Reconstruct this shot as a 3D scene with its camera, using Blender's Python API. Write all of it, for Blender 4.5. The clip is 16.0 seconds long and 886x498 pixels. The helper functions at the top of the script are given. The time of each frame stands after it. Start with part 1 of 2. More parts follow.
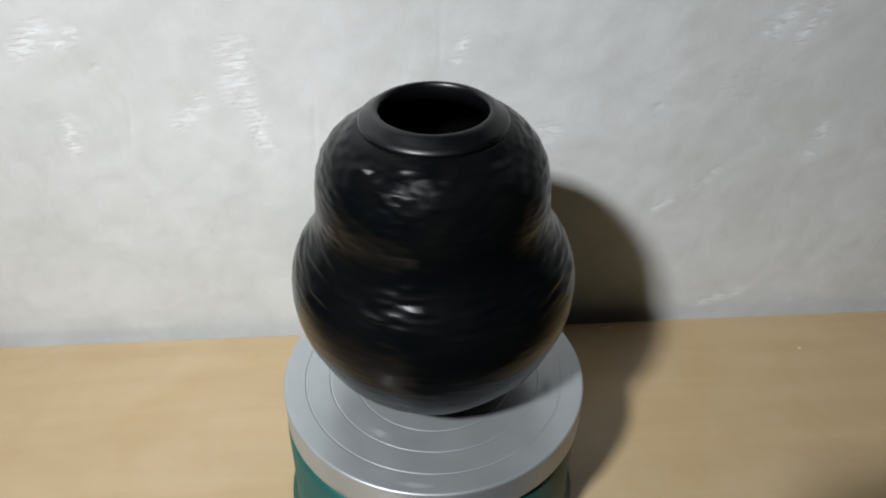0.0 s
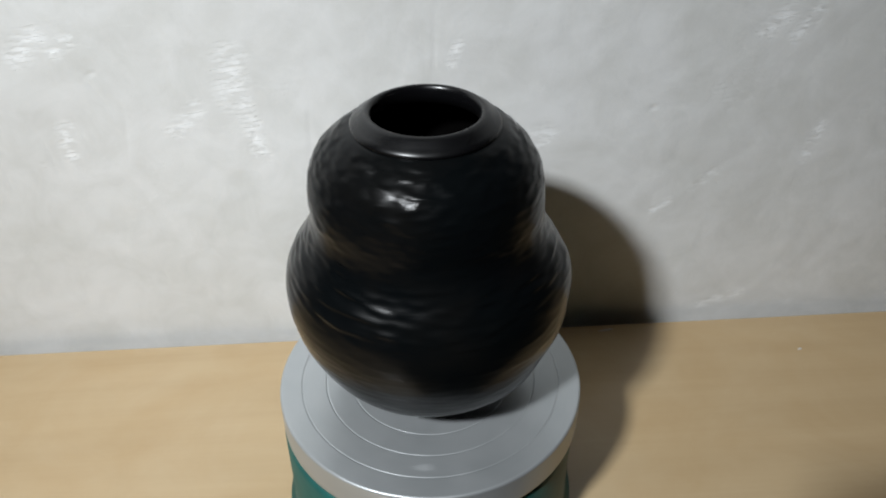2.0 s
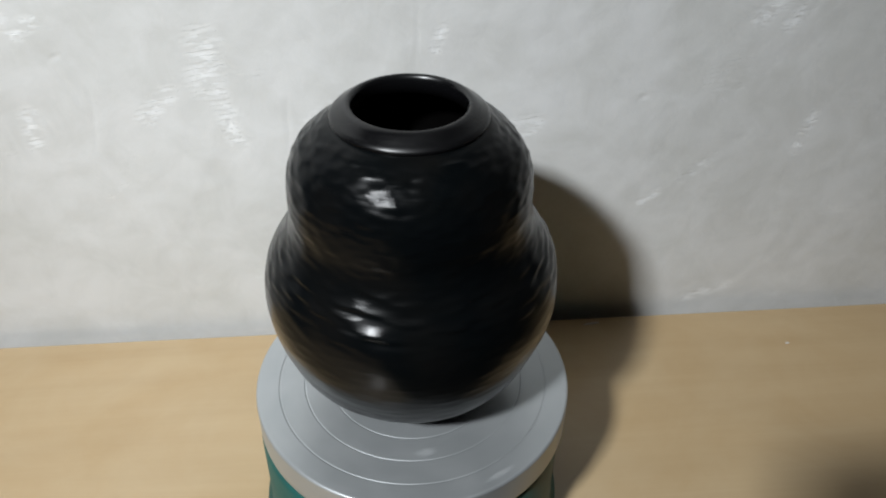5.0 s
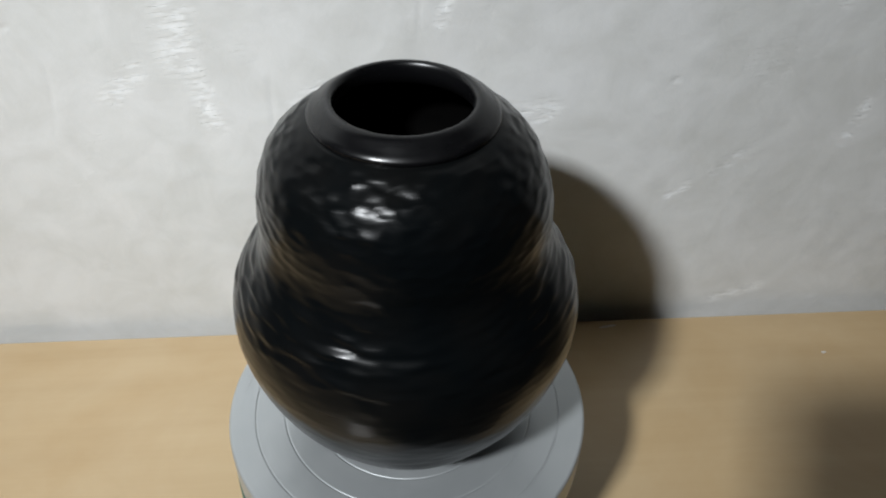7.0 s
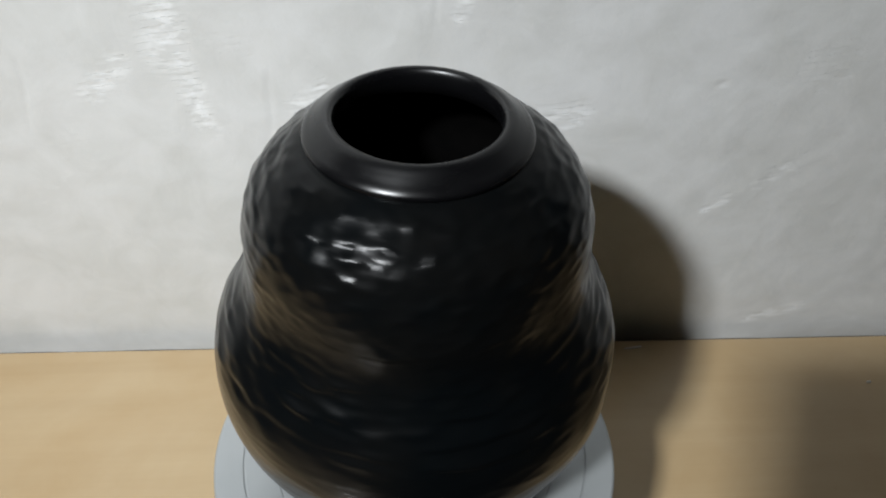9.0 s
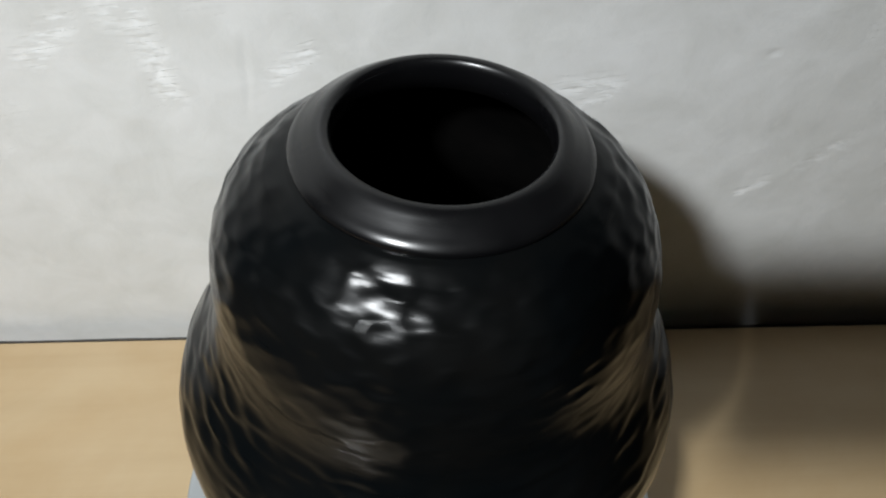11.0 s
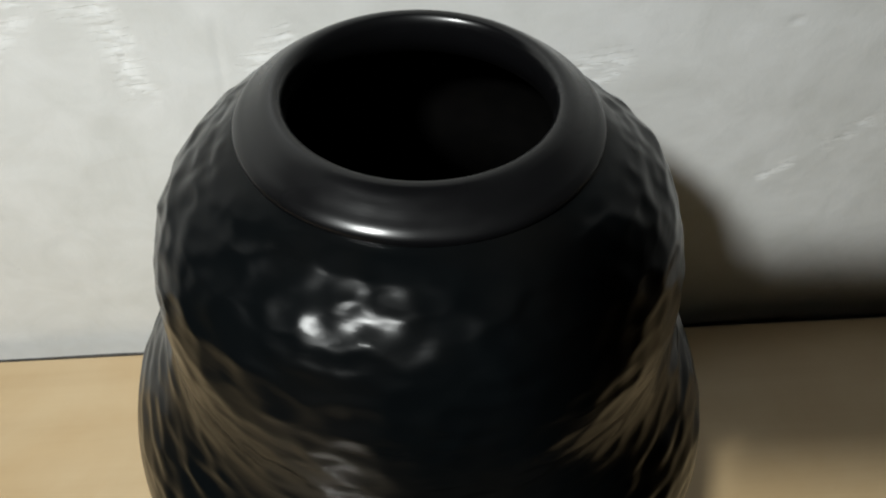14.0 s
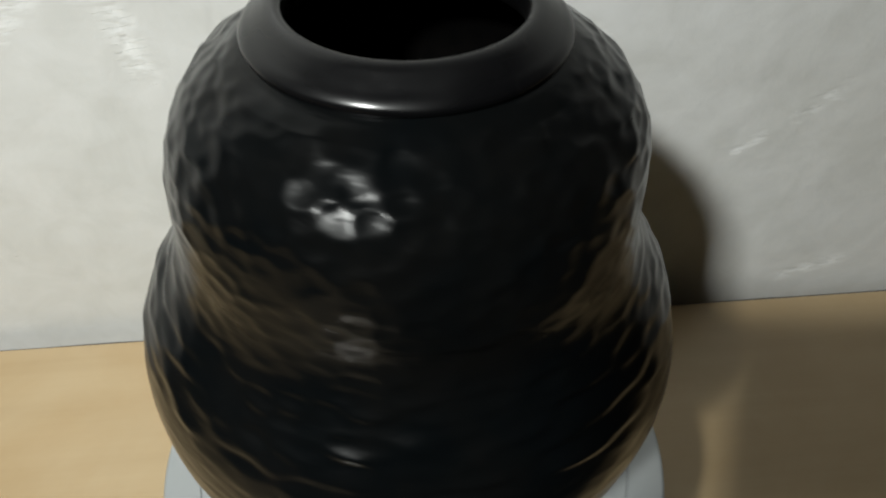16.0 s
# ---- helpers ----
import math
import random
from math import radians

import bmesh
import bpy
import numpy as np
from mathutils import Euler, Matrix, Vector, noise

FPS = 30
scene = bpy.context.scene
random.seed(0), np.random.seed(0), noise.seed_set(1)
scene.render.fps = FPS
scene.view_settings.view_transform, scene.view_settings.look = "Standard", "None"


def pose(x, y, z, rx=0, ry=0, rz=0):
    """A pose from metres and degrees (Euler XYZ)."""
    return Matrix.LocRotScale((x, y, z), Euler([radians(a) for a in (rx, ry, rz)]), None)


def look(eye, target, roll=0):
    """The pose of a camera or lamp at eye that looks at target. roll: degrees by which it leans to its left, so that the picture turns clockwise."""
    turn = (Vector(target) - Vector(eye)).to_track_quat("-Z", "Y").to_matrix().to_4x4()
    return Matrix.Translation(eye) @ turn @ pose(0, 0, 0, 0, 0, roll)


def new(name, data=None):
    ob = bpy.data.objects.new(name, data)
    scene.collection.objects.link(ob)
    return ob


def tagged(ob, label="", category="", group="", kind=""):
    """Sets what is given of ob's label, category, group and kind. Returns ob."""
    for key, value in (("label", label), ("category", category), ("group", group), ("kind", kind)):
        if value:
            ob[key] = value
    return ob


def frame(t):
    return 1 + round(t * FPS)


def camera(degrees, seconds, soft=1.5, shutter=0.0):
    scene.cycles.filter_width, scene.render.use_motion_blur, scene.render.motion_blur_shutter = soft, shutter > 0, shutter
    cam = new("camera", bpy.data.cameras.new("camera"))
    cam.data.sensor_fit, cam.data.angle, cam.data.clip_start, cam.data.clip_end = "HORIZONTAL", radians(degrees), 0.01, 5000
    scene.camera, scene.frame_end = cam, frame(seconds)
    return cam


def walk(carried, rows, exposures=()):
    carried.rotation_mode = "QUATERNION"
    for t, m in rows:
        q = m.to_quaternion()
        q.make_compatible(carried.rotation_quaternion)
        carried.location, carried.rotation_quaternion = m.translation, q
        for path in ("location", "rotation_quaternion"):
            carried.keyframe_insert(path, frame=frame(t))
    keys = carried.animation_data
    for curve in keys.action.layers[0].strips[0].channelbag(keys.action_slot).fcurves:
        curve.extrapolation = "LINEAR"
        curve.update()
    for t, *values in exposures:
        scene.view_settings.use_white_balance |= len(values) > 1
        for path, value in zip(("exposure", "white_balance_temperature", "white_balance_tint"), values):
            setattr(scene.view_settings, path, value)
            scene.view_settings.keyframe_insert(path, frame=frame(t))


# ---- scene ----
# ---- camera and its path ----
cam = camera(58.85, 16.0, soft=2.1, shutter=0.6)
PATH = [
    (0.0, -0.0244, -0.4146, 0.5598, -3.923, -36.458, -0.378),
    (0.5, -0.0267, -0.4176, 0.5602, -3.980, -36.290, -0.424),
    (1.0, -0.0243, -0.4157, 0.5581, -4.443, -36.844, -0.308),
    (1.5, -0.0187, -0.4160, 0.5574, -4.279, -36.683, 0.061),
    (2.0, -0.0182, -0.4160, 0.5579, -4.010, -36.026, 0.224),
    (2.5, -0.0208, -0.4169, 0.5594, -4.380, -36.313, 0.038),
    (3.0, -0.0230, -0.4140, 0.5577, -4.599, -36.299, -0.471),
    (3.5, -0.0255, -0.4141, 0.5590, -4.693, -36.400, -0.677),
    (4.0, -0.0224, -0.4129, 0.5582, -5.004, -36.482, -0.517),
    (6.5, -0.0148, -0.3331, 0.5380, -4.781, -39.812, -1.555),
    (7.0, -0.0084, -0.3159, 0.5326, -4.103, -40.303, -1.114),
    (7.5, -0.0084, -0.3028, 0.5311, -3.642, -40.187, -0.913),
    (8.0, -0.0097, -0.2879, 0.5276, -3.706, -40.182, -0.764),
    (8.5, -0.0088, -0.2723, 0.5216, -3.707, -41.099, -1.415),
    (9.0, -0.0086, -0.2555, 0.5138, -2.938, -41.657, -1.624),
    (9.5, -0.0146, -0.2375, 0.5120, -3.400, -42.356, -2.061),
    (10.0, -0.0189, -0.2169, 0.5064, -3.698, -43.867, -2.813),
    (12.5, -0.0155, -0.1509, 0.4752, -4.469, -48.035, -2.416),
    (13.0, -0.0101, -0.1532, 0.4702, -4.647, -48.056, -1.326),
    (13.5, -0.0083, -0.1529, 0.4649, -4.776, -47.352, -1.001),
    (14.0, -0.0087, -0.1558, 0.4625, -4.448, -46.119, -1.054),
    (14.5, -0.0102, -0.1606, 0.4606, -4.440, -45.124, -1.023),
    (15.0, -0.0134, -0.1730, 0.4586, -4.975, -44.863, -0.916),
    (15.5, -0.0149, -0.1882, 0.4569, -4.864, -44.076, -0.667),
    (16.0, -0.0111, -0.1952, 0.4489, -5.734, -43.506, -0.674),
]
walk(cam, [(t, pose(x, y, z, 90 + pitch, roll, yaw)) for t, x, y, z, yaw, pitch, roll in PATH],
     exposures=[(0.0, 0.0, 6440, 10), (8.0, -0.03, 6480, 10), (12.0, -0.05, 6580, 9), (16.0, -0.08, 6850, 6)])

# ---- world and light ----
WALL_Y = 0.1996          # face of the plastered wall behind the table
TABLE_Z, TABLE_BACK = 0.012, 0.1862   # top and back edge of the desk, which stands a finger's width off the wall
CEILING = 1.85
world = bpy.data.worlds.new("dim_room")
world.use_nodes = True
scene.world = world
world.node_tree.nodes["Background"].inputs[0].default_value = (0.9, 0.95, 1.0, 1)
world.node_tree.nodes["Background"].inputs[1].default_value = 0.01

LAMP = Vector((-0.78, -1.09, 1.55))
lamp_data = bpy.data.lights.new("ceiling_lamp", "AREA")
lamp_data.shape, lamp_data.size, lamp_data.size_y = "RECTANGLE", 0.155, 0.112
lamp_data.energy, lamp_data.color = 8.2, (0.93, 0.97, 1.0)
lamp_data.spread = radians(72)
lamp = new("ceiling_lamp", lamp_data)
lamp.matrix_world = look(LAMP, (-0.13, 0.20, 0.20))


# ---- materials ----
def material(name, color=(0.5, 0.5, 0.5), rough=0.5, metal=0.0, **more):
    m = bpy.data.materials.new(name)
    m.use_nodes = True
    b = m.node_tree.nodes["Principled BSDF"]
    b.inputs["Base Color"].default_value = (*color, 1)
    b.inputs["Roughness"].default_value = rough
    b.inputs["Metallic"].default_value = metal
    for k, v in more.items():
        b.inputs[k.replace("_", " ")].default_value = v
    return m, m.node_tree, b


def node(tree, kind, **values):
    n = tree.nodes.new(kind)
    for k, v in values.items():
        n.inputs[k.replace("_", " ")].default_value = v
    return n


def coords(tree, scale=(1, 1, 1), turn=(0, 0, 0)):
    tc = tree.nodes.new("ShaderNodeTexCoord")
    mp = tree.nodes.new("ShaderNodeMapping")
    mp.inputs["Scale"].default_value = scale
    mp.inputs["Rotation"].default_value = turn
    tree.links.new(tc.outputs["Object"], mp.inputs["Vector"])
    return mp.outputs[0]


def ramp(tree, fac, stops):
    r = tree.nodes.new("ShaderNodeValToRGB")
    while len(r.color_ramp.elements) < len(stops):
        r.color_ramp.elements.new(0.5)
    for e, (p, c) in zip(r.color_ramp.elements, stops):
        e.position, e.color = p, (*c, 1)
    tree.links.new(fac, r.inputs[0])
    return r.outputs[0]


def grey(v):
    return (v, v, v)


def mix(tree, fac, a, b, mode="MIX"):
    n = tree.nodes.new("ShaderNodeMix")
    n.data_type, n.blend_type = "RGBA", mode
    for sock, v in ((n.inputs["Factor"], fac), (n.inputs["A"], a), (n.inputs["B"], b)):
        if hasattr(v, "links"):
            tree.links.new(v, sock)
        else:
            sock.default_value = v if isinstance(v, float) else (*v, 1)
    return n.outputs["Result"]


def math_node(tree, op, a, b=0.0, clamp=False):
    n = tree.nodes.new("ShaderNodeMath")
    n.operation, n.use_clamp = op, clamp
    for sock, v in zip(n.inputs, (a, b)):
        if hasattr(v, "links"):
            tree.links.new(v, sock)
        else:
            sock.default_value = v
    return n.outputs[0]


def bump(tree, bsdf, height, strength, distance, after=None, invert=False):
    n = node(tree, "ShaderNodeBump", Strength=strength, Distance=distance)
    n.invert = invert
    tree.links.new(height, n.inputs["Height"])
    if after:
        tree.links.new(after, n.inputs["Normal"])
    tree.links.new(n.outputs[0], bsdf.inputs["Normal"])
    return n.outputs[0]


def noise_tex(tree, vec, scale, detail=4.0, rough=0.55, warp=0.0):
    n = node(tree, "ShaderNodeTexNoise", Scale=scale, Detail=detail, Roughness=rough, Distortion=warp)
    tree.links.new(vec, n.inputs["Vector"])
    return n.outputs["Fac"]


# places of the most visible trowel sweeps on the wall: x, z to x, z, width
SWEEPS = ((-0.150, 0.309, -0.153, 0.275, 0.017), (-0.146, 0.275, -0.135, 0.219, 0.010), (-0.183, 0.268, -0.207, 0.245, 0.009),
          (-0.316, 0.316, -0.298, 0.332, 0.012), (-0.288, 0.318, -0.269, 0.331, 0.008), (-0.295, 0.252, -0.298, 0.227, 0.010),
          (0.295, 0.319, 0.310, 0.335, 0.010), (0.321, 0.313, 0.336, 0.337, 0.008), (0.361, 0.195, 0.367, 0.230, 0.007),
          (-0.078, 0.234, -0.055, 0.253, 0.007), (0.091, 0.227, 0.118, 0.230, 0.010), (0.036, 0.315, 0.031, 0.298, 0.006),
          (0.259, 0.168, 0.280, 0.186, 0.006), (0.294, 0.023, 0.334, 0.036, 0.007), (0.225, 0.144, 0.240, 0.155, 0.005), (0.103, 0.216, 0.117, 0.223, 0.006))


def sweep(tree, vec, x0, z0, x1, z1, wide):
    """1 along a line on the wall, fading to 0 at the given distance."""
    sep = tree.nodes.new("ShaderNodeSeparateXYZ")
    tree.links.new(vec, sep.inputs[0])
    dx, dz = x1 - x0, z1 - z0
    px = math_node(tree, "SUBTRACT", sep.outputs[0], x0)
    pz = math_node(tree, "SUBTRACT", sep.outputs[2], z0)
    along = math_node(tree, "ADD", math_node(tree, "MULTIPLY", px, dx / (dx * dx + dz * dz)),
                      math_node(tree, "MULTIPLY", pz, dz / (dx * dx + dz * dz)), clamp=True)
    ex = math_node(tree, "SUBTRACT", px, math_node(tree, "MULTIPLY", along, dx))
    ez = math_node(tree, "SUBTRACT", pz, math_node(tree, "MULTIPLY", along, dz))
    d = math_node(tree, "SQRT", math_node(tree, "ADD", math_node(tree, "MULTIPLY", ex, ex), math_node(tree, "MULTIPLY", ez, ez)))
    return math_node(tree, "SUBTRACT", 1.0, math_node(tree, "DIVIDE", d, wide), clamp=True)


def make_plaster():
    """Off-white satin plaster: faint stains, trowel ribs that catch the light, fine grit."""
    m, t, b = material("plaster", (0.62, 0.62, 0.60), 0.42)
    v = coords(t)
    cloud = noise_tex(t, v, 5.5, 5)
    stain = noise_tex(t, v, 22.0, 6, 0.65, 0.6)
    col = ramp(t, cloud, [(0.3, (0.565, 0.567, 0.545)), (0.7, (0.66, 0.663, 0.655))])
    col = mix(t, 0.4, col, ramp(t, stain, [(0.35, (0.53, 0.53, 0.505)), (0.62, (0.675, 0.677, 0.67))]))
    # trowel sweeps: fine ribs inside soft burnished patches, their sheen painted into the colour
    ribs = t.nodes.new("ShaderNodeTexWave")
    ribs.bands_direction, ribs.wave_profile = "Z", "SAW"
    for k, val in (("Scale", 68.0), ("Distortion", 3.2), ("Detail", 2.0), ("Detail Scale", 0.5)):
        ribs.inputs[k].default_value = val
    t.links.new(coords(t, (1, 1, 1), (0, radians(10), 0)), ribs.inputs["Vector"])
    patch = ramp(t, noise_tex(t, coords(t, (1.0, 1.0, 1.4), (0, radians(38), 0)), 16.0, 4, 0.55, 0.8),
                 [(0.62, grey(0.0)), (0.78, grey(0.45))])
    for x0, z0, x1, z1, wide in SWEEPS:
        patch = math_node(t, "MAXIMUM", patch, sweep(t, v, x0, z0, x1, z1, wide * 1.15))
    patch = math_node(t, "MULTIPLY", patch, ramp(t, noise_tex(t, coords(t, (1, 1, 2.6)), 70.0, 2), [(0.42, grey(0.05)), (0.58, grey(1.0))]))
    # paler colour imitates the patches' glint under the lamp
    t.links.new(mix(t, math_node(t, "MULTIPLY", patch, 0.62), col, (0.80, 0.805, 0.80)), b.inputs["Base Color"])
    matt = ramp(t, stain, [(0.3, grey(0.52)), (0.7, grey(0.36))])
    t.links.new(math_node(t, "SUBTRACT", matt, math_node(t, "MULTIPLY", patch, 0.26)), b.inputs["Roughness"])
    grit = noise_tex(t, v, 420.0, 3, 0.6)
    first = bump(t, b, math_node(t, "MULTIPLY", ribs.outputs["Fac"], patch), 1.0, 0.0005, invert=True)
    second = bump(t, b, grit, 0.10, 0.0006, first)
    bump(t, b, noise_tex(t, v, 60.0, 5, 0.6, 0.4), 0.16, 0.003, second)
    return m


def make_oak():
    """Pale wood laminate: long fine grain along x, soft bands, satin varnish."""
    m, t, b = material("oak_laminate", (0.5, 0.36, 0.2), 0.45, Coat_Weight=0.5, Coat_Roughness=0.12, Coat_IOR=1.5)
    v = coords(t, (1, 1, 1))
    band = noise_tex(t, coords(t, (0.9, 9.0, 1)), 3.0, 4, 0.5, 0.4)
    fine = noise_tex(t, coords(t, (5.0, 160.0, 1)), 2.0, 4, 0.6)
    blotch = noise_tex(t, v, 11.0, 5, 0.6, 0.5)
    col = ramp(t, band, [(0.3, (0.44, 0.31, 0.162)), (0.7, (0.51, 0.375, 0.212))])
    col = mix(t, 0.06, col, ramp(t, fine, [(0.35, (0.27, 0.17, 0.088)), (0.6, (0.42, 0.305, 0.19))]))
    col = mix(t, 0.32, col, ramp(t, blotch, [(0.35, (0.43, 0.285, 0.13)), (0.65, (0.52, 0.395, 0.235))]))
    t.links.new(col, b.inputs["Base Color"])
    t.links.new(ramp(t, blotch, [(0.3, grey(0.42)), (0.7, grey(0.52))]), b.inputs["Roughness"])
    bump(t, b, fine, 0.12, 0.0005)
    return m


def make_glaze():
    """Black stoneware glaze, glossy, with faint brown burn and streaks of the brush."""
    m, t, b = material("black_glaze", (0.005, 0.005, 0.0055), 0.3, IOR=1.13, Coat_Weight=0.6, Coat_IOR=1.22)
    v = coords(t)
    burn = noise_tex(t, v, 26.0, 4)
    col = ramp(t, burn, [(0.42, (0.0020, 0.0027, 0.0031)), (0.70, (0.0042, 0.0042, 0.0040))])
    t.links.new(col, b.inputs["Base Color"])
    cloud = noise_tex(t, coords(t, (1, 1, 2.5)), 48.0, 4, 0.6)
    t.links.new(ramp(t, cloud, [(0.3, grey(0.27)), (0.7, grey(0.36))]), b.inputs["Roughness"])
    t.links.new(ramp(t, cloud, [(0.3, grey(0.15)), (0.7, grey(0.23))]), b.inputs["Coat Roughness"])
    first = bump(t, b, noise_tex(t, coords(t, (1, 1, 1.8)), 120.0, 2, 0.5, 0.5), 0.22, 0.0009)
    relief = bump(t, b, noise_tex(t, v, 700.0, 2), 0.06, 0.0003, first)
    t.links.new(relief, b.inputs["Coat Normal"])
    return m


def make_collar_glaze():
    m, t, b = material("collar_glaze", (0.003, 0.003, 0.0034), 0.26, IOR=1.47)
    t.links.new(ramp(t, noise_tex(t, coords(t, (1, 1, 2)), 16.0, 4), [(0.36, grey(0.17)), (0.62, grey(0.40))]), b.inputs["Roughness"])
    bump(t, b, noise_tex(t, coords(t, (1, 1, 5)), 120.0, 3), 0.05, 0.0006)
    return m


def make_aluminium():
    """Turned aluminium, dulled: circular lathe marks, clay smears."""
    m, t, b = material("turned_aluminium", (0.42, 0.435, 0.445), 0.36, 0.55)
    v = coords(t)
    sep = t.nodes.new("ShaderNodeSeparateXYZ")
    t.links.new(v, sep.inputs[0])
    rad = math_node(t, "SQRT", math_node(t, "ADD", math_node(t, "MULTIPLY", sep.outputs[0], sep.outputs[0]),
                                         math_node(t, "MULTIPLY", sep.outputs[1], sep.outputs[1])))
    comb = t.nodes.new("ShaderNodeCombineXYZ")
    t.links.new(rad, comb.inputs[0])
    lathe = noise_tex(t, comb.outputs[0], 900.0, 3)
    smear = noise_tex(t, v, 30.0, 5, 0.6, 0.5)
    col = ramp(t, smear, [(0.3, (0.39, 0.412, 0.42)), (0.7, (0.45, 0.47, 0.477))])
    t.links.new(col, b.inputs["Base Color"])
    t.links.new(ramp(t, smear, [(0.3, grey(0.32)), (0.7, grey(0.42))]), b.inputs["Roughness"])
    bump(t, b, lathe, 0.12, 0.0004)
    return m


def make_noisy(name, a, c, rough, scale, metal=0.0, relief=0.1):
    m, t, b = material(name, a, rough, metal)
    v = coords(t)
    n = noise_tex(t, v, scale, 5, 0.6)
    t.links.new(ramp(t, n, [(0.3, a), (0.7, c)]), b.inputs["Base Color"])
    bump(t, b, noise_tex(t, v, scale * 8, 3), relief, 0.001)
    return m


PLASTER = make_plaster()
OAK = make_oak()
GLAZE = make_glaze()
COLLAR = make_collar_glaze()
ALU = make_aluminium()
SMEAR = make_noisy("dried_clay_smear", (0.45, 0.468, 0.475), (0.40, 0.418, 0.425), 0.5, 160.0, 0.4)
GREEN = make_noisy("green_enamel", (0.004, 0.075, 0.068), (0.006, 0.105, 0.092), 0.5, 40.0)
# Dark colour painted in for the shade deep behind the desk.
GAP_SHADE = make_noisy("gap_shade", (0.045, 0.042, 0.038), (0.09, 0.085, 0.078), 0.8, 200.0)
# Near black, almost no gloss: the mouth's darkness is put into the colour.
INSIDE_DARK = make_noisy("inside_dark", (0.0012, 0.0012, 0.0012), (0.0022, 0.002, 0.0019), 0.7, 120.0)
INSIDE_DARK.node_tree.nodes["Principled BSDF"].inputs["Specular IOR Level"].default_value = 0.02
CLAY = make_noisy("dry_clay", (0.55, 0.50, 0.44), (0.65, 0.61, 0.55), 0.85, 400.0)
STEEL = make_noisy("dark_steel", (0.12, 0.12, 0.12), (0.18, 0.18, 0.18), 0.4, 60.0, 1.0)
ROOM = make_noisy("room_paint", (0.058, 0.063, 0.070), (0.074, 0.080, 0.088), 0.8, 4.0)
# Made-up warm tone for the unseen east wall, to tint shadows by its bounce.
WARM_BOUNCE = make_noisy("warm_bounce_paint", (0.24, 0.135, 0.068), (0.29, 0.165, 0.085), 0.7, 5.0)
FLOOR = make_noisy("floor_vinyl", (0.10, 0.085, 0.07), (0.15, 0.125, 0.10), 0.6, 9.0)
RUBBER = make_noisy("matt_black_plastic", (0.02, 0.02, 0.021), (0.03, 0.03, 0.03), 0.6, 90.0)
SCREEN = make_noisy("dark_glass", (0.008, 0.008, 0.009), (0.011, 0.011, 0.012), 0.08, 30.0, relief=0.0)
WHITE = make_noisy("lamp_enamel", (0.75, 0.75, 0.74), (0.8, 0.8, 0.79), 0.4, 20.0)

# ---- building helpers ----
def from_arrays(name, verts, faces, mat, smooth=True):
    me = bpy.data.meshes.new(name)
    me.from_pydata(verts, [], faces)
    me.materials.append(mat)
    if smooth:
        me.polygons.foreach_set("use_smooth", [True] * len(me.polygons))
    me.update()
    return me


def part(name, me, parent, label=""):
    ob = new(name, me)
    ob.parent = parent
    if label:
        tagged(ob, label)
    return ob


def box_mesh(name, lo, hi, mat, bevel=0.0):
    bm = bmesh.new()
    bmesh.ops.create_cube(bm, size=1.0)
    for v in bm.verts:
        v.co = Vector([(a + b) / 2 + c * (b - a) for a, b, c in zip(lo, hi, v.co)])
    if bevel:
        bmesh.ops.bevel(bm, geom=bm.edges[:], offset=bevel, segments=2, affect="EDGES", profile=0.6)
    me = bpy.data.meshes.new(name)
    bm.to_mesh(me)
    bm.free()
    me.materials.append(mat)
    return me


def turned(name, profile, mat, n=192, shift=(0, 0), shape=None):
    """A body turned round the z axis from (r, z) pairs; shape(r, phi, z) may move the radius."""
    pr = np.array(profile)
    ph = np.linspace(0, 2 * math.pi, n, endpoint=False)
    r = np.repeat(pr[:, :1], n, 1)
    z = np.repeat(pr[:, 1:], n, 1)
    if shape is not None:
        r, z = shape(r, np.broadcast_to(ph, r.shape), z)
    verts = np.stack([r * np.cos(ph) + shift[0], r * np.sin(ph) + shift[1], z], -1).reshape(-1, 3)
    faces = []
    for i in range(len(pr) - 1):
        for j in range(n):
            k = (j + 1) % n
            faces.append((i * n + j, i * n + k, (i + 1) * n + k, (i + 1) * n + j))
    for i, flip in ((0, True), (len(pr) - 1, False)):
        if pr[i, 0] < 0.02:
            ring = [i * n + j for j in range(n)]
            faces.append(tuple(reversed(ring)) if flip else tuple(ring))
    return from_arrays(name, verts.tolist(), faces, mat)


def smooth_curve(points, n):
    """n points along a rounded line through the given (r, z) points."""
    p = np.array(points)
    s = np.r_[0, np.cumsum(np.hypot(*np.diff(p, axis=0).T))]
    u = np.linspace(0, s[-1], n)
    m = np.gradient(p, s, axis=0)
    k = np.clip(np.searchsorted(s, u) - 1, 0, len(s) - 2)
    d = (s[k + 1] - s[k])[:, None]
    t = (u - s[k])[:, None] / d
    return ((2 * t**3 - 3 * t**2 + 1) * p[k] + (t**3 - 2 * t**2 + t) * d * m[k]
            + (-2 * t**3 + 3 * t**2) * p[k + 1] + (t**3 - t**2) * d * m[k + 1])


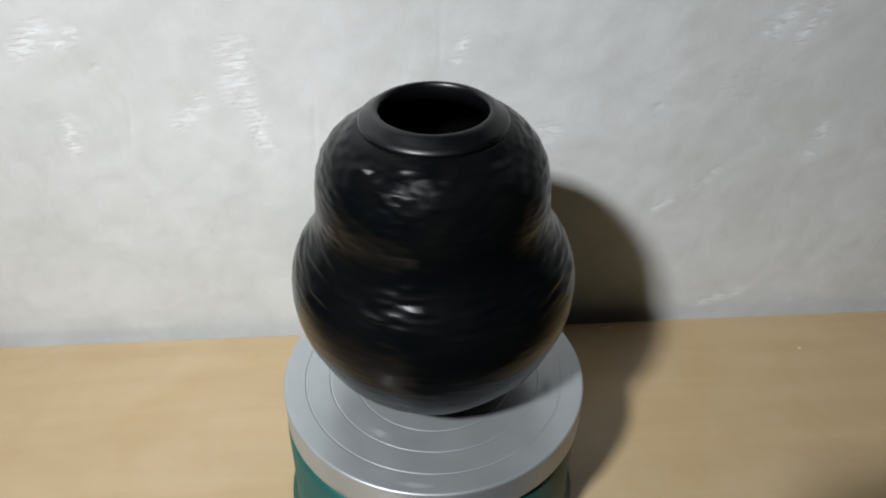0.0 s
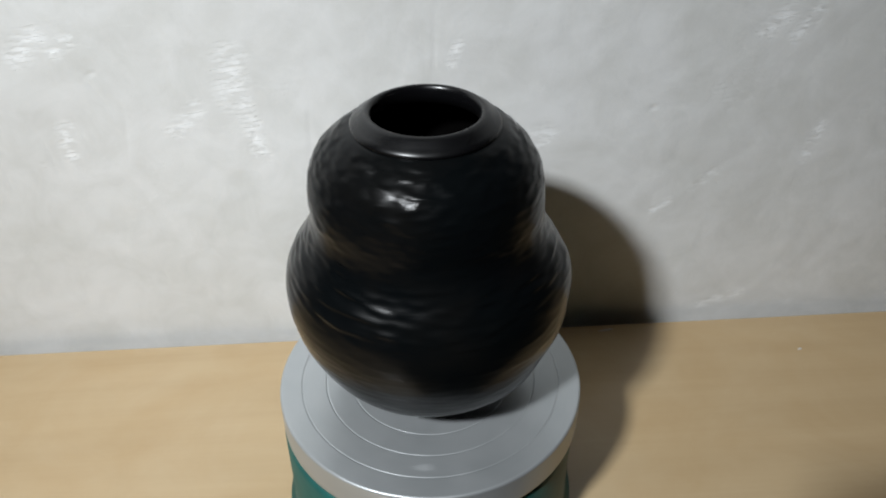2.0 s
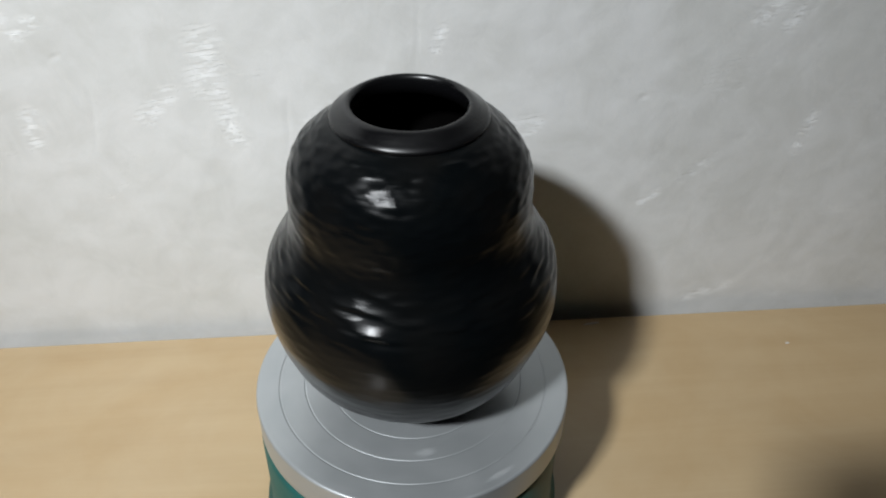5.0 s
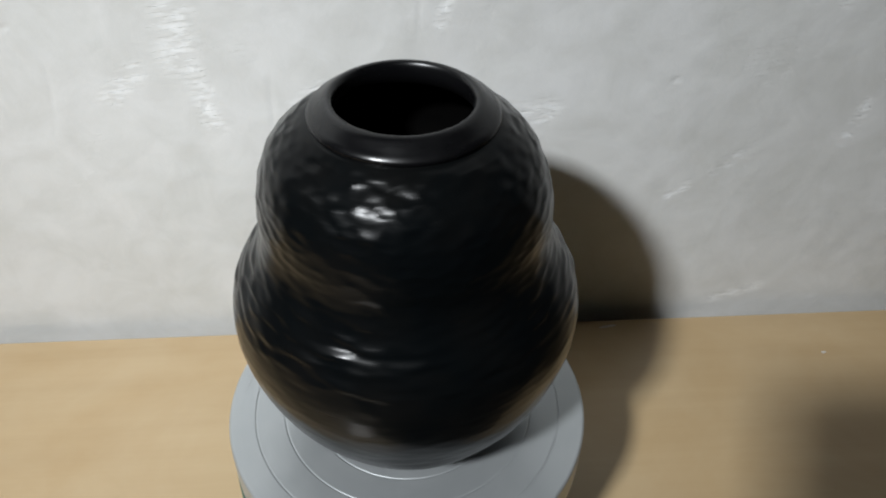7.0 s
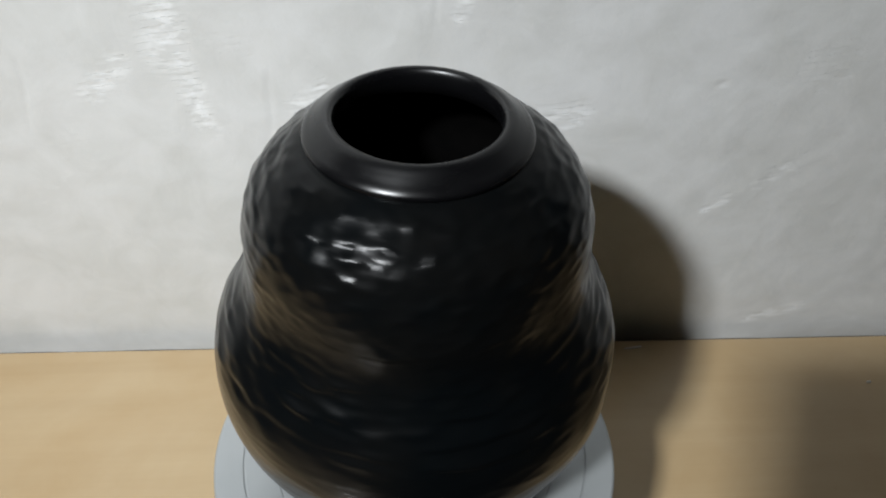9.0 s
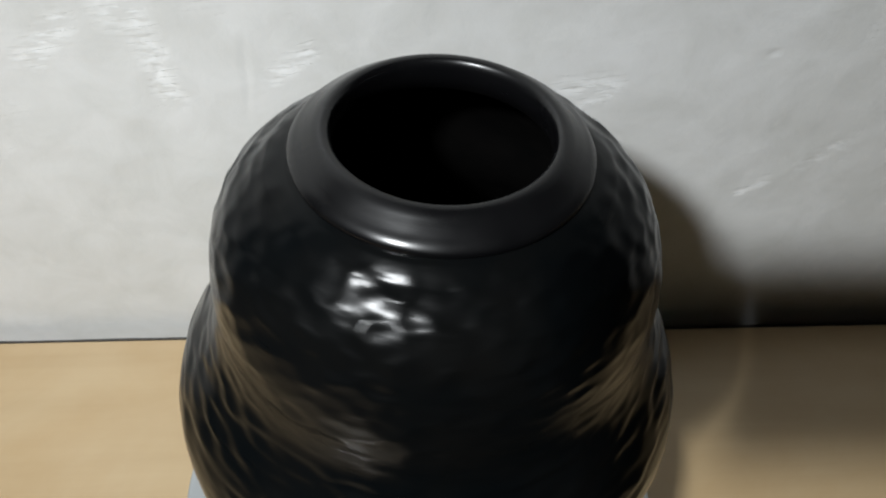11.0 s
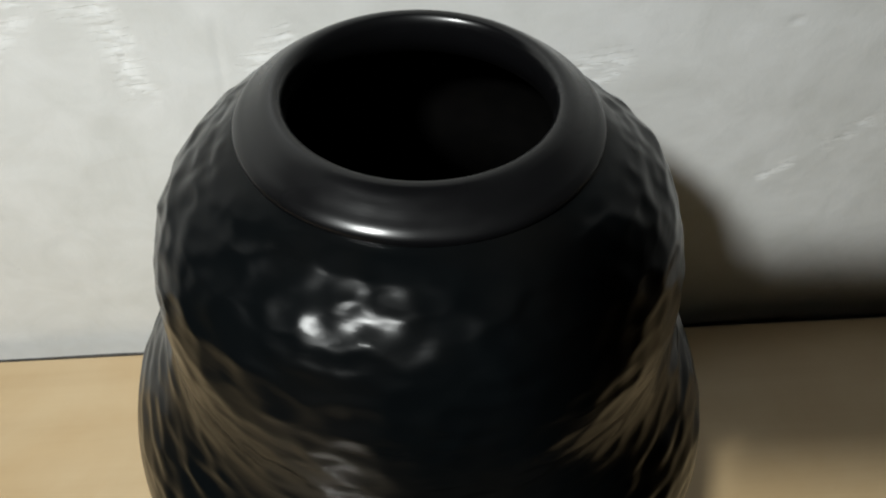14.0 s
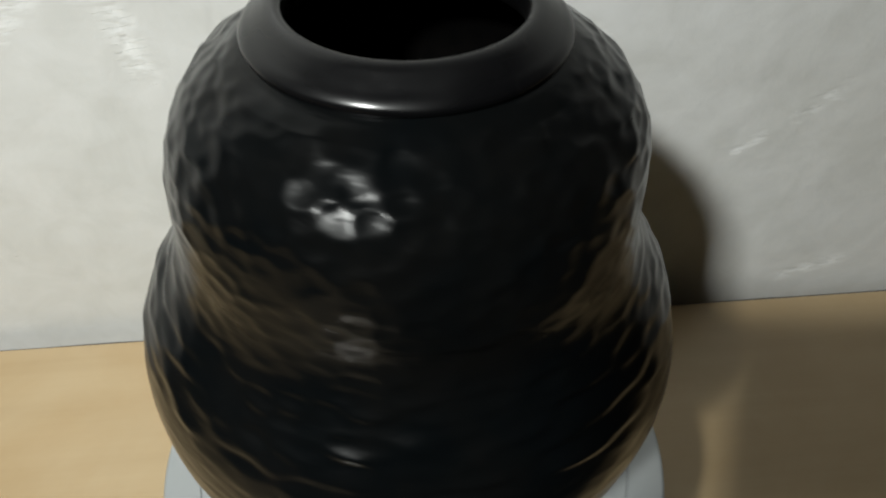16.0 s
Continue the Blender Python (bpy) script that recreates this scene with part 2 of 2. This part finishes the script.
# ---- the room ----
def soft_noise(x, z, cell, seed):
    """Value noise on a plane, cells of the given size in metres."""
    rng = np.random.default_rng(seed)
    g = rng.random((128, 128))
    u, v = x / cell, z / cell
    iu, iv = np.floor(u).astype(int), np.floor(v).astype(int)
    fu, fv = u - iu, v - iv
    fu, fv = fu * fu * (3 - 2 * fu), fv * fv * (3 - 2 * fv)
    a = g[iu % 128, iv % 128] * (1 - fu) + g[(iu + 1) % 128, iv % 128] * fu
    b = g[iu % 128, (iv + 1) % 128] * (1 - fu) + g[(iu + 1) % 128, (iv + 1) % 128] * fu
    return a * (1 - fv) + b * fv - 0.5


def plaster_wall():
    """The wall's relief: overlapping trowel plates with a raised lip on one side, dents and a few cracks."""
    x0, x1, z0, z1, step = -0.75, 0.85, -0.0037, 0.62, 0.0021
    xs, zs = np.arange(x0, x1, step), np.arange(z0, z1, step)
    X, Z = np.meshgrid(xs, zs)
    h = 0.0026 * soft_noise(X, Z, 0.16, 1) + 0.0014 * soft_noise(X, Z, 0.055, 2) + 0.0005 * soft_noise(X, Z, 0.016, 3)
    rng = np.random.default_rng(5)
    wx = X + 0.02 * soft_noise(X, Z, 0.06, 8)
    wz = Z + 0.02 * soft_noise(X, Z, 0.06, 9)
    for _ in range(170):
        cx, cz = rng.uniform(x0, x1), rng.uniform(z0, z1)
        a, lo, la = rng.uniform(0.3, 1.5) * rng.choice([1, -1]), rng.uniform(0.03, 0.10), rng.uniform(0.008, 0.03)
        u = (wx - cx) * math.cos(a) + (wz - cz) * math.sin(a)
        v = -(wx - cx) * math.sin(a) + (wz - cz) * math.cos(a) - u * u * rng.uniform(-3, 3)
        w = np.clip(1 - (u / lo) ** 2, 0, 1)
        lip = np.where(v < 0, np.exp(np.minimum(v, 0) / la), np.exp(-np.maximum(v, 0) / 0.0022))
        h += w * lip * rng.uniform(0.00006, 0.00024)
    # two long curved lips
    for ax, az, bx, bz, bend in ((0.225, 0.140, 0.262, 0.176, 4.0), (0.252, 0.150, 0.296, 0.192, -4.0), (0.300, 0.018, 0.350, 0.042, 3.0)):
        lo = math.hypot(bx - ax, bz - az) * 0.75
        a = math.atan2(bz - az, bx - ax)
        u = (X - (ax + bx) / 2) * math.cos(a) + (Z - (az + bz) / 2) * math.sin(a)
        v = -(X - (ax + bx) / 2) * math.sin(a) + (Z - (az + bz) / 2) * math.cos(a) - bend * (u * u - lo * lo / 4)
        h += np.clip(1 - (u / lo) ** 2, 0, 1) * np.where(v < 0, np.exp(np.minimum(v, 0) / 0.02), np.exp(-np.maximum(v, 0) / 0.002)) * 0.00022
    # small nicks
    for nx, nz, nr in ((0.209, 0.252, 0.0022), (-0.262, 0.300, 0.0022)):
        h -= 0.0011 * np.exp(-(((X - nx) / (nr * 1.4)) ** 2 + ((Z - nz - 0.3 * (X - nx)) / (nr * 0.6)) ** 2))
    # hairline cracks
    for _ in range(16):
        cx, cz = rng.uniform(-0.5, 0.1), rng.uniform(0.05, 0.5)
        a, lo = rng.uniform(1.0, 2.1), rng.uniform(0.015, 0.05)
        u = (wx - cx) * math.cos(a) + (wz - cz) * math.sin(a)
        v = -(wx - cx) * math.sin(a) + (wz - cz) * math.cos(a) - u * u * rng.uniform(-4, 4)
        h -= np.clip(1 - (u / lo) ** 2, 0, 1) * np.exp(-(v / 0.0012) ** 2) * 0.0005
    edge = np.minimum.reduce([X - x0, x1 - X, z1 - Z, Z - z0 + 0.05]) / 0.08
    h *= np.clip(edge, 0, 1)
    ny, nx = X.shape
    verts = np.stack([X, WALL_Y - h, Z], -1).reshape(-1, 3)
    i = np.arange(ny * nx).reshape(ny, nx)
    faces = np.stack([i[:-1, :-1], i[:-1, 1:], i[1:, 1:], i[1:, :-1]], -1).reshape(-1, 4)
    me = from_arrays("wall_north", verts.tolist(), faces.tolist(), PLASTER)
    ob = tagged(new("wall_north", me), "off-white troweled plaster wall behind the table", "wall", kind="structure")
    # the rest of the same wall, in line with the relief
    for name, lo, hi in (("wall_north", (-2.2, WALL_Y, -0.75), (x0, WALL_Y + 0.12, CEILING)),
                         ("wall_north", (x1 - step, WALL_Y, -0.75), (2.2, WALL_Y + 0.12, CEILING)),
                         ("wall_north", (x0, WALL_Y, z1 - step), (x1 - step, WALL_Y + 0.12, CEILING)),
                         ("wall_north", (x0, WALL_Y + 0.03, -0.75), (x1 - step, WALL_Y + 0.12, z0)),
                         ("wall_north", (x0, WALL_Y + 0.006, z0), (x1 - step, WALL_Y + 0.12, z1 - step))):
        tagged(new(name, box_mesh(name, lo, hi, PLASTER)), "off-white plaster wall", "wall", kind="structure")


def room():
    plaster_wall()
    # strip coloured dark where the desk's edge keeps the lamp off the wall
    tagged(new("trim", box_mesh("trim", (-0.745, WALL_Y - 0.002, -0.05), (0.84, WALL_Y + 0.0055, -0.0037), GAP_SHADE)),
           "dark strip low on the wall, painted shade of the gap behind the desk", "trim", kind="structure")
    y0 = -3.4
    # unseen closing walls; the east one is an added warm reflector
    for name, lo, hi, mat in (("wall_west", (-2.32, y0, -0.75), (-2.2, WALL_Y + 0.12, CEILING), ROOM),
                              ("wall_east", (2.2, y0, -0.75), (2.32, WALL_Y + 0.12, CEILING), WARM_BOUNCE),
                              ("wall_south", (-2.32, y0 - 0.12, -0.75), (2.32, y0, CEILING), ROOM)):
        tagged(new(name, box_mesh(name, lo, hi, mat)), "plain painted room wall, unseen", "wall", kind="structure")
    tagged(new("floor", box_mesh("floor", (-2.32, y0 - 0.12, -0.87), (2.32, WALL_Y + 0.12, -0.75), FLOOR)),
           "dark brown vinyl floor", "floor", kind="structure")
    tagged(new("ceiling", box_mesh("ceiling", (-2.32, y0 - 0.12, CEILING), (2.32, WALL_Y + 0.12, CEILING + 0.12), ROOM)),
           "plain painted ceiling", "ceiling", kind="structure")


def pendant_lamp():
    root = tagged(new("pendant_lamp"), "lit white enamel pendant work lamp on a cord", "lamp")
    root.matrix_world = look(LAMP, (-0.13, 0.20, 0.20))
    part("shade", turned("shade", [(0.125, 0.004), (0.127, 0.006), (0.120, 0.030), (0.085, 0.075), (0.035, 0.105), (0.030, 0.105), (0.080, 0.071),
                                   (0.116, 0.028), (0.123, 0.006), (0.125, 0.004)], WHITE, 64), root, "white enamel shade")
    part("socket", turned("socket", [(0.012, 0.098), (0.028, 0.098), (0.030, 0.104), (0.026, 0.140), (0.012, 0.146)], STEEL, 32), root)
    top = root.matrix_world.inverted() @ Vector((LAMP.x, LAMP.y, CEILING))
    low = Vector((0, 0, 0.146))
    bm = bmesh.new()
    geom = bmesh.ops.create_cone(bm, cap_ends=True, segments=12, radius1=0.004, radius2=0.004, depth=(top - low).length)
    turn = (top - low).to_track_quat("Z", "Y").to_matrix().to_4x4()
    bmesh.ops.transform(bm, matrix=Matrix.Translation((top + low) / 2) @ turn, verts=geom["verts"])
    me = bpy.data.meshes.new("cord")
    bm.to_mesh(me)
    bm.free()
    me.materials.append(STEEL)
    part("cord", me, root, "dark cord")


# ---- table ----
def table():
    """A corner desk: a long run against the wall and an unseen, made-up wing on its west side, joined by a slanted
    edge.
    """
    root = tagged(new("table"), "pale glossy wood laminate desk against the plaster wall, unseen wing added", "table")
    # wing and cut-back front are invented to shape reflections in the vase
    back, front, wing = TABLE_BACK, -0.12, -0.60
    outline = [(-0.745, back), (-0.745, wing), (-0.30, wing), (-0.262, wing + 0.02), (-0.065, front - 0.105), (-0.03, front - 0.035), (0.0, front - 0.008), (0.04, front),
               (0.84, front), (0.84, back)]
    bm = bmesh.new()
    face = bm.faces.new([bm.verts.new((x, y, TABLE_Z - 0.028)) for x, y in outline])
    top = bmesh.ops.extrude_face_region(bm, geom=[face])
    bmesh.ops.translate(bm, vec=(0, 0, 0.028), verts=[v for v in top["geom"] if isinstance(v, bmesh.types.BMVert)])
    bmesh.ops.recalc_face_normals(bm, faces=bm.faces[:])
    bmesh.ops.bevel(bm, geom=bm.edges[:], offset=0.0015, segments=2, affect="EDGES", profile=0.6)
    me = bpy.data.meshes.new("tabletop")
    bm.to_mesh(me)
    bm.free()
    me.materials.append(OAK)
    part("tabletop", me, root, "pale glossy wood laminate tabletop with fine grain")
    leg = box_mesh("leg", (-0.025, -0.025, -0.75), (0.025, 0.025, TABLE_Z - 0.0282), STEEL, 0.003)
    for x, y in ((-0.69, wing + 0.05), (-0.34, wing + 0.05), (0.78, front + 0.05), (-0.69, back - 0.09), (0.78, back - 0.09)):
        part("leg", leg, root).location = (x, y, 0)


def crumbs():
    """Dry clay crumbs left on the tabletop."""
    rng = np.random.default_rng(21)
    for x, y, l, w in ((0.377, 0.136, 0.0024, 0.0012), (0.190, 0.178, 0.0085, 0.0011)):
        bm = bmesh.new()
        bmesh.ops.create_icosphere(bm, subdivisions=2, radius=1.0)
        for v in bm.verts:
            k = 1 + 0.35 * (rng.random() - 0.5)
            v.co = Vector((v.co.x * l * k, v.co.y * w * k, max(-0.6, v.co.z) * 0.0007 + 0.0004))
        me = bpy.data.meshes.new("clay_crumb")
        bm.to_mesh(me)
        bm.free()
        me.materials.append(CLAY)
        ob = tagged(new("clay_crumb", me), "tiny pale dry clay crumb on the tabletop", "crumb", "crumbs on the table")
        ob.matrix_world = pose(x, y, TABLE_Z, 0, 0, 8)


# ---- banding wheel ----
HEAD_TOP, HEAD_R, HEAD_T = 0.1412, 0.110, 0.025


def wheel_profile():
    top, r = 0.0, HEAD_R
    pts = [(0.012, top)]
    for g in (0.0583, 0.0762, 0.0939):
        pts += [(g - 0.0010, top), (g - 0.0004, top), (g - 0.0002, top - 0.0003), (g + 0.0002, top - 0.0003), (g + 0.0004, top), (g + 0.0010, top)]
    pts += [(r - 0.0022, top), (r - 0.0012, top), (r - 0.0004, top - 0.0004), (r, top - 0.0014), (r, top - 0.003), (r, top - HEAD_T + 0.003), (r, top - HEAD_T + 0.001),
            (r - 0.001, top - HEAD_T), (0.012, top - HEAD_T)]
    return pts


def banding_wheel():
    root = tagged(new("banding_wheel"), "aluminium pottery banding wheel on a dark green base, spinning", "banding wheel")
    base_h = HEAD_TOP - HEAD_T - 0.004
    part("base", turned("base", [(0.012, TABLE_Z), (0.111, TABLE_Z), (0.114, TABLE_Z + 0.002), (0.114, TABLE_Z + 0.010), (0.1105, TABLE_Z + 0.014), (0.1090, TABLE_Z + 0.03),
                                 (0.1090, base_h - 0.006), (0.1073, base_h - 0.001), (0.105, base_h), (0.012, base_h)], GREEN,
                        shift=(-0.0015, 0)), root, "dark green enamelled cast base")
    part("spindle", turned("spindle", [(0.016, base_h - 0.001), (0.016, base_h + 0.006), (0.012, base_h + 0.006)], STEEL, 32), root,
         "dark steel spindle")
    head = part("wheel_head", turned("wheel_head", wheel_profile(), ALU, 256), root,
                "dull turned aluminium disc with engraved rings")
    head.location = (0, 0, HEAD_TOP)
    # dried clay smears stuck to the disc
    rng = np.random.default_rng(11)
    for r, a, w, l in ((0.083, -16.0, 0.003, 0.008), (0.103, -100.0, 0.002, 0.009), (0.086, 130.0, 0.003, 0.006), (0.070, 235.0, 0.003, 0.006)):
        n, verts = 18, []
        for q in range(n):
            f = 2 * math.pi * q / n
            k = 1 + 0.35 * (rng.random() - 0.5)
            rr, aa = r + w * k * math.cos(f), radians(a) + l * k * math.sin(f) / r
            verts.append((rr * math.cos(aa), rr * math.sin(aa), 0.00025))
        verts.append((r * math.cos(radians(a)), r * math.sin(radians(a)), 0.00032))
        part("clay_smear", from_arrays("clay_smear", verts, [(q, (q + 1) % n, n) for q in range(n)], SMEAR), head,
             "thin pale dried clay smear")
    return head


# ---- vase ----
VASE_SHAPE = [(0.0310, 0.0), (0.0335, 0.0022), (0.0420, 0.0086), (0.0602, 0.0214), (0.0768, 0.0385), (0.0855, 0.0557), (0.0911, 0.0728),
              (0.0935, 0.0899), (0.0918, 0.1070), (0.0867, 0.1198), (0.0798, 0.1305), (0.0747, 0.1405), (0.0727, 0.1500), (0.0727, 0.1590),
              (0.0720, 0.1680), (0.0692, 0.1798), (0.0639, 0.1902), (0.0547, 0.1986), (0.0488, 0.2027), (0.0440, 0.2052)]
# by height on the body: how hollow each beaten facet is, how far the facets tip up or down, and how many times wider than tall they are
HOLLOW = [(0.0, 0.00006), (0.090, 0.00008), (0.125, 0.00016), (0.150, 0.00018), (0.180, 0.00024), (0.206, 0.00020)]
TIP = [(0.0, 0.01), (0.015, 0.03), (0.035, 0.05), (0.055, 0.015), (0.088, 0.015), (0.100, 0.02), (0.113, 0.10), (0.128, 0.10), (0.138, 0.06), (0.155, 0.05),
       (0.170, 0.08), (0.185, 0.12), (0.200, 0.11), (0.206, 0.05)]
# where the facets overlap like shingles and face upwards
LIFT = [(0.0, 0.0), (0.100, 0.0), (0.111, 2.0), (0.130, 2.0), (0.143, 0.0), (0.206, 0.0)]
WIDTH = [(0.0, 3.0), (0.060, 2.6), (0.125, 2.3), (0.150, 1.7), (0.175, 1.4), (0.206, 1.3)]
INNER = [(0.0410, 0.2040), (0.0500, 0.1940), (0.0600, 0.1850), (0.0650, 0.1680), (0.0640, 0.1460), (0.0770, 0.1190), (0.0860, 0.0890),
         (0.0790, 0.0560), (0.0600, 0.0310), (0.0300, 0.0080), (0.0100, 0.0070)]
COLLAR_SHAPE = [(0.0400, 0.2020), (0.0430, 0.2046), (0.0446, 0.2058), (0.0448, 0.2072), (0.0437, 0.2087), (0.0415, 0.2103), (0.0389, 0.2122),
                (0.0365, 0.2138), (0.0348, 0.2144), (0.0334, 0.2141), (0.0325, 0.2129), (0.0320, 0.2105), (0.0326, 0.2055), (0.0362, 0.2012), (0.0400, 0.2020)]


def dimpled_skin(rows, n, pitch=0.0058):
    """The body's outer skin: beaten, almost flat facets of uneven size and tilt that melt into one another."""
    rng = np.random.default_rng(3)
    pr = smooth_curve(VASE_SHAPE, rows)
    s = np.r_[0, np.cumsum(np.hypot(*np.diff(pr, axis=0).T))]
    tan = np.gradient(pr, s, axis=0)
    nor = np.stack([tan[:, 1], -tan[:, 0]], -1) / np.hypot(*tan.T)[:, None]
    lines = int(s[-1] / (pitch * 0.88))
    seeds = []
    for i in range(1, lines):
        s0 = i * s[-1] / lines
        r0, z0 = (np.interp(s0, s, pr[:, c]) for c in (0, 1))
        wide = np.interp(z0, *zip(*WIDTH))
        m = int(round(2 * math.pi * r0 / (pitch * wide)))
        for j in range(m):
            seeds.append((s0 + rng.normal(0, 0.0013), (j + 0.5 * (i % 2) + rng.normal(0, 0.24)) * 2 * math.pi / m, rng.uniform(0.5, 1.8),
                          rng.uniform(0.5, 1.5), np.clip(rng.normal(0, 1), -2, 2), np.clip(rng.normal(0, 0.8), -1.6, 1.6) / wide))
    sd = np.array(seeds)
    ph = np.linspace(0, 2 * math.pi, n, endpoint=False)
    # slow swells of the hand-built wall, seamless round the body
    swell = np.zeros((rows, n))
    for _ in range(26):
        f, g, a = rng.integers(2, 9), rng.uniform(40, 170), rng.uniform(0, 6.28)
        swell += 0.00008 * np.sin(f * ph[None, :] + g * s[:, None] + a)
    verts = np.zeros((rows, n, 3))
    for i in range(rows):
        near = sd[np.abs(sd[:, 0] - s[i]) < 0.018]
        wide, hollow, tip, lift = (np.interp(pr[i, 1], *zip(*rule)) for rule in (WIDTH, HOLLOW, TIP, LIFT))
        du = ((ph[:, None] - near[None, :, 1] + math.pi) % (2 * math.pi) - math.pi) * pr[i, 0]
        ds = s[i] - near[None, :, 0] + 0.05 * du * (wide - 1)
        d2 = (ds**2 + (du / wide)**2) / near[None, :, 2]**0.5
        w = np.exp(-120000.0 * (d2 - d2.min(1)[:, None]))
        facet = hollow * near[None, :, 3] * (np.minimum(d2 / (pitch * 0.5)**2, 1.6) - 0.7) + tip * ((near[None, :, 4] - lift) * ds + near[None, :, 5] * du)
        fade = min(1, max(0, (s[i] - 0.006) / 0.02)) * min(1, max(0, (s[-1] - 0.002 - s[i]) / 0.006))
        wob = 0.0006 * np.sin(2 * ph + 0.6) + 0.0004 * np.sin(3 * ph + pr[i, 1] * 30) + swell[i]
        h = fade * ((w * facet).sum(1) / w.sum(1) + wob)
        r, z = pr[i, 0] + nor[i, 0] * h, pr[i, 1] + nor[i, 1] * h
        verts[i] = np.stack([r * np.cos(ph), r * np.sin(ph), z], -1)
    q = np.arange(rows * n).reshape(rows, n)
    nx = np.roll(q, -1, 1)
    faces = np.stack([q[:-1], nx[:-1], nx[1:], q[1:]], -1).reshape(-1, 4).tolist()
    faces.append(tuple(range(n - 1, -1, -1)))
    return from_arrays("body", verts.reshape(-1, 3).tolist(), faces, GLAZE)


def vase():
    root = tagged(new("vase"), "black glazed double-gourd vase with hammered dimples, on the banding wheel", "vase")
    root.location = (0, 0, HEAD_TOP)
    part("body", dimpled_skin(520, 860), root, "black glossy dimpled glazed body")
    part("inside", turned("inside", smooth_curve(INNER, 60).tolist(), INSIDE_DARK, 128), root, "matt inside wall, dark by colour")
    part("collar", turned("collar", smooth_curve(COLLAR_SHAPE, 60).tolist(), COLLAR, 256), root, "smooth satin black collar with rounded lip")
    return root


# ---- the phone that films, whose soft shadow falls on desk and wall ----
def slab(name, lo, hi, mat, corner, edge):
    """A flat box with round corners in x and y and a small bevel all round."""
    pts = []
    for cx, cy, a0 in ((hi[0] - corner, hi[1] - corner, 0), (lo[0] + corner, hi[1] - corner, 90), (lo[0] + corner, lo[1] + corner, 180), (hi[0] - corner, lo[1] + corner, 270)):
        pts += [(cx + corner * math.cos(radians(a0 + 15 * k)), cy + corner * math.sin(radians(a0 + 15 * k))) for k in range(7)]
    bm = bmesh.new()
    face = bm.faces.new([bm.verts.new((x, y, lo[2])) for x, y in pts])
    top = bmesh.ops.extrude_face_region(bm, geom=[face])
    bmesh.ops.translate(bm, vec=(0, 0, hi[2] - lo[2]), verts=[v for v in top["geom"] if isinstance(v, bmesh.types.BMVert)])
    bmesh.ops.recalc_face_normals(bm, faces=bm.faces[:])
    rims = [e for e in bm.edges if abs(e.verts[0].co.z - e.verts[1].co.z) < 1e-6]
    bmesh.ops.bevel(bm, geom=rims, offset=edge, segments=2, affect="EDGES", profile=0.6)
    me = bpy.data.meshes.new(name)
    bm.to_mesh(me)
    bm.free()
    me.materials.append(mat)
    return me


def phone():
    """Held level; the eye is 4 mm before the lens near one edge of its back."""
    root = tagged(new("mobile_phone"), "large black hand-held mobile phone tilted over the desk", "phone")
    part("body", slab("body", (-0.050, -0.092, 0.0062), (0.110, 0.012, 0.0140), RUBBER, 0.009, 0.002), root, "matt black back and frame")
    part("screen", slab("screen", (-0.046, -0.088, 0.0142), (0.106, 0.008, 0.0147), SCREEN, 0.006, 0.0002), root, "dark glass screen")
    plate = part("lens_plate", slab("lens_plate", (-0.009, -0.009, 0.0050), (0.009, 0.009, 0.0061), RUBBER, 0.004, 0.0004), root)
    part("lens", turned("lens", [(0.001, 0.0042), (0.0035, 0.0042), (0.0042, 0.0045), (0.0042, 0.0049), (0.001, 0.0049)], SCREEN, 32), plate, "dark glass lens")
    return root


room()
pendant_lamp()
table()
crumbs()
wheel_head = banding_wheel()
pot = vase()
filming_phone = phone()


# ---- the spin: the wheel turns clockwise seen from above and slows down ----
def motions():
    times = [i * 0.2 for i in range(81)]
    turn = [-(300.0 * t - 3.25 * t * t - 0.14 * t**3) for t in times]
    walk(wheel_head, [(t, pose(0, 0, HEAD_TOP, 0, 0, a)) for t, a in zip(times, turn)])
    walk(filming_phone, [(t, pose(x, y, z, 90 + pitch, roll, yaw)) for t, x, y, z, yaw, pitch, roll in PATH])
    walk(pot, [(t, pose(0, 0, HEAD_TOP, 0, 0, a)) for t, a in zip(times, turn)])


motions()
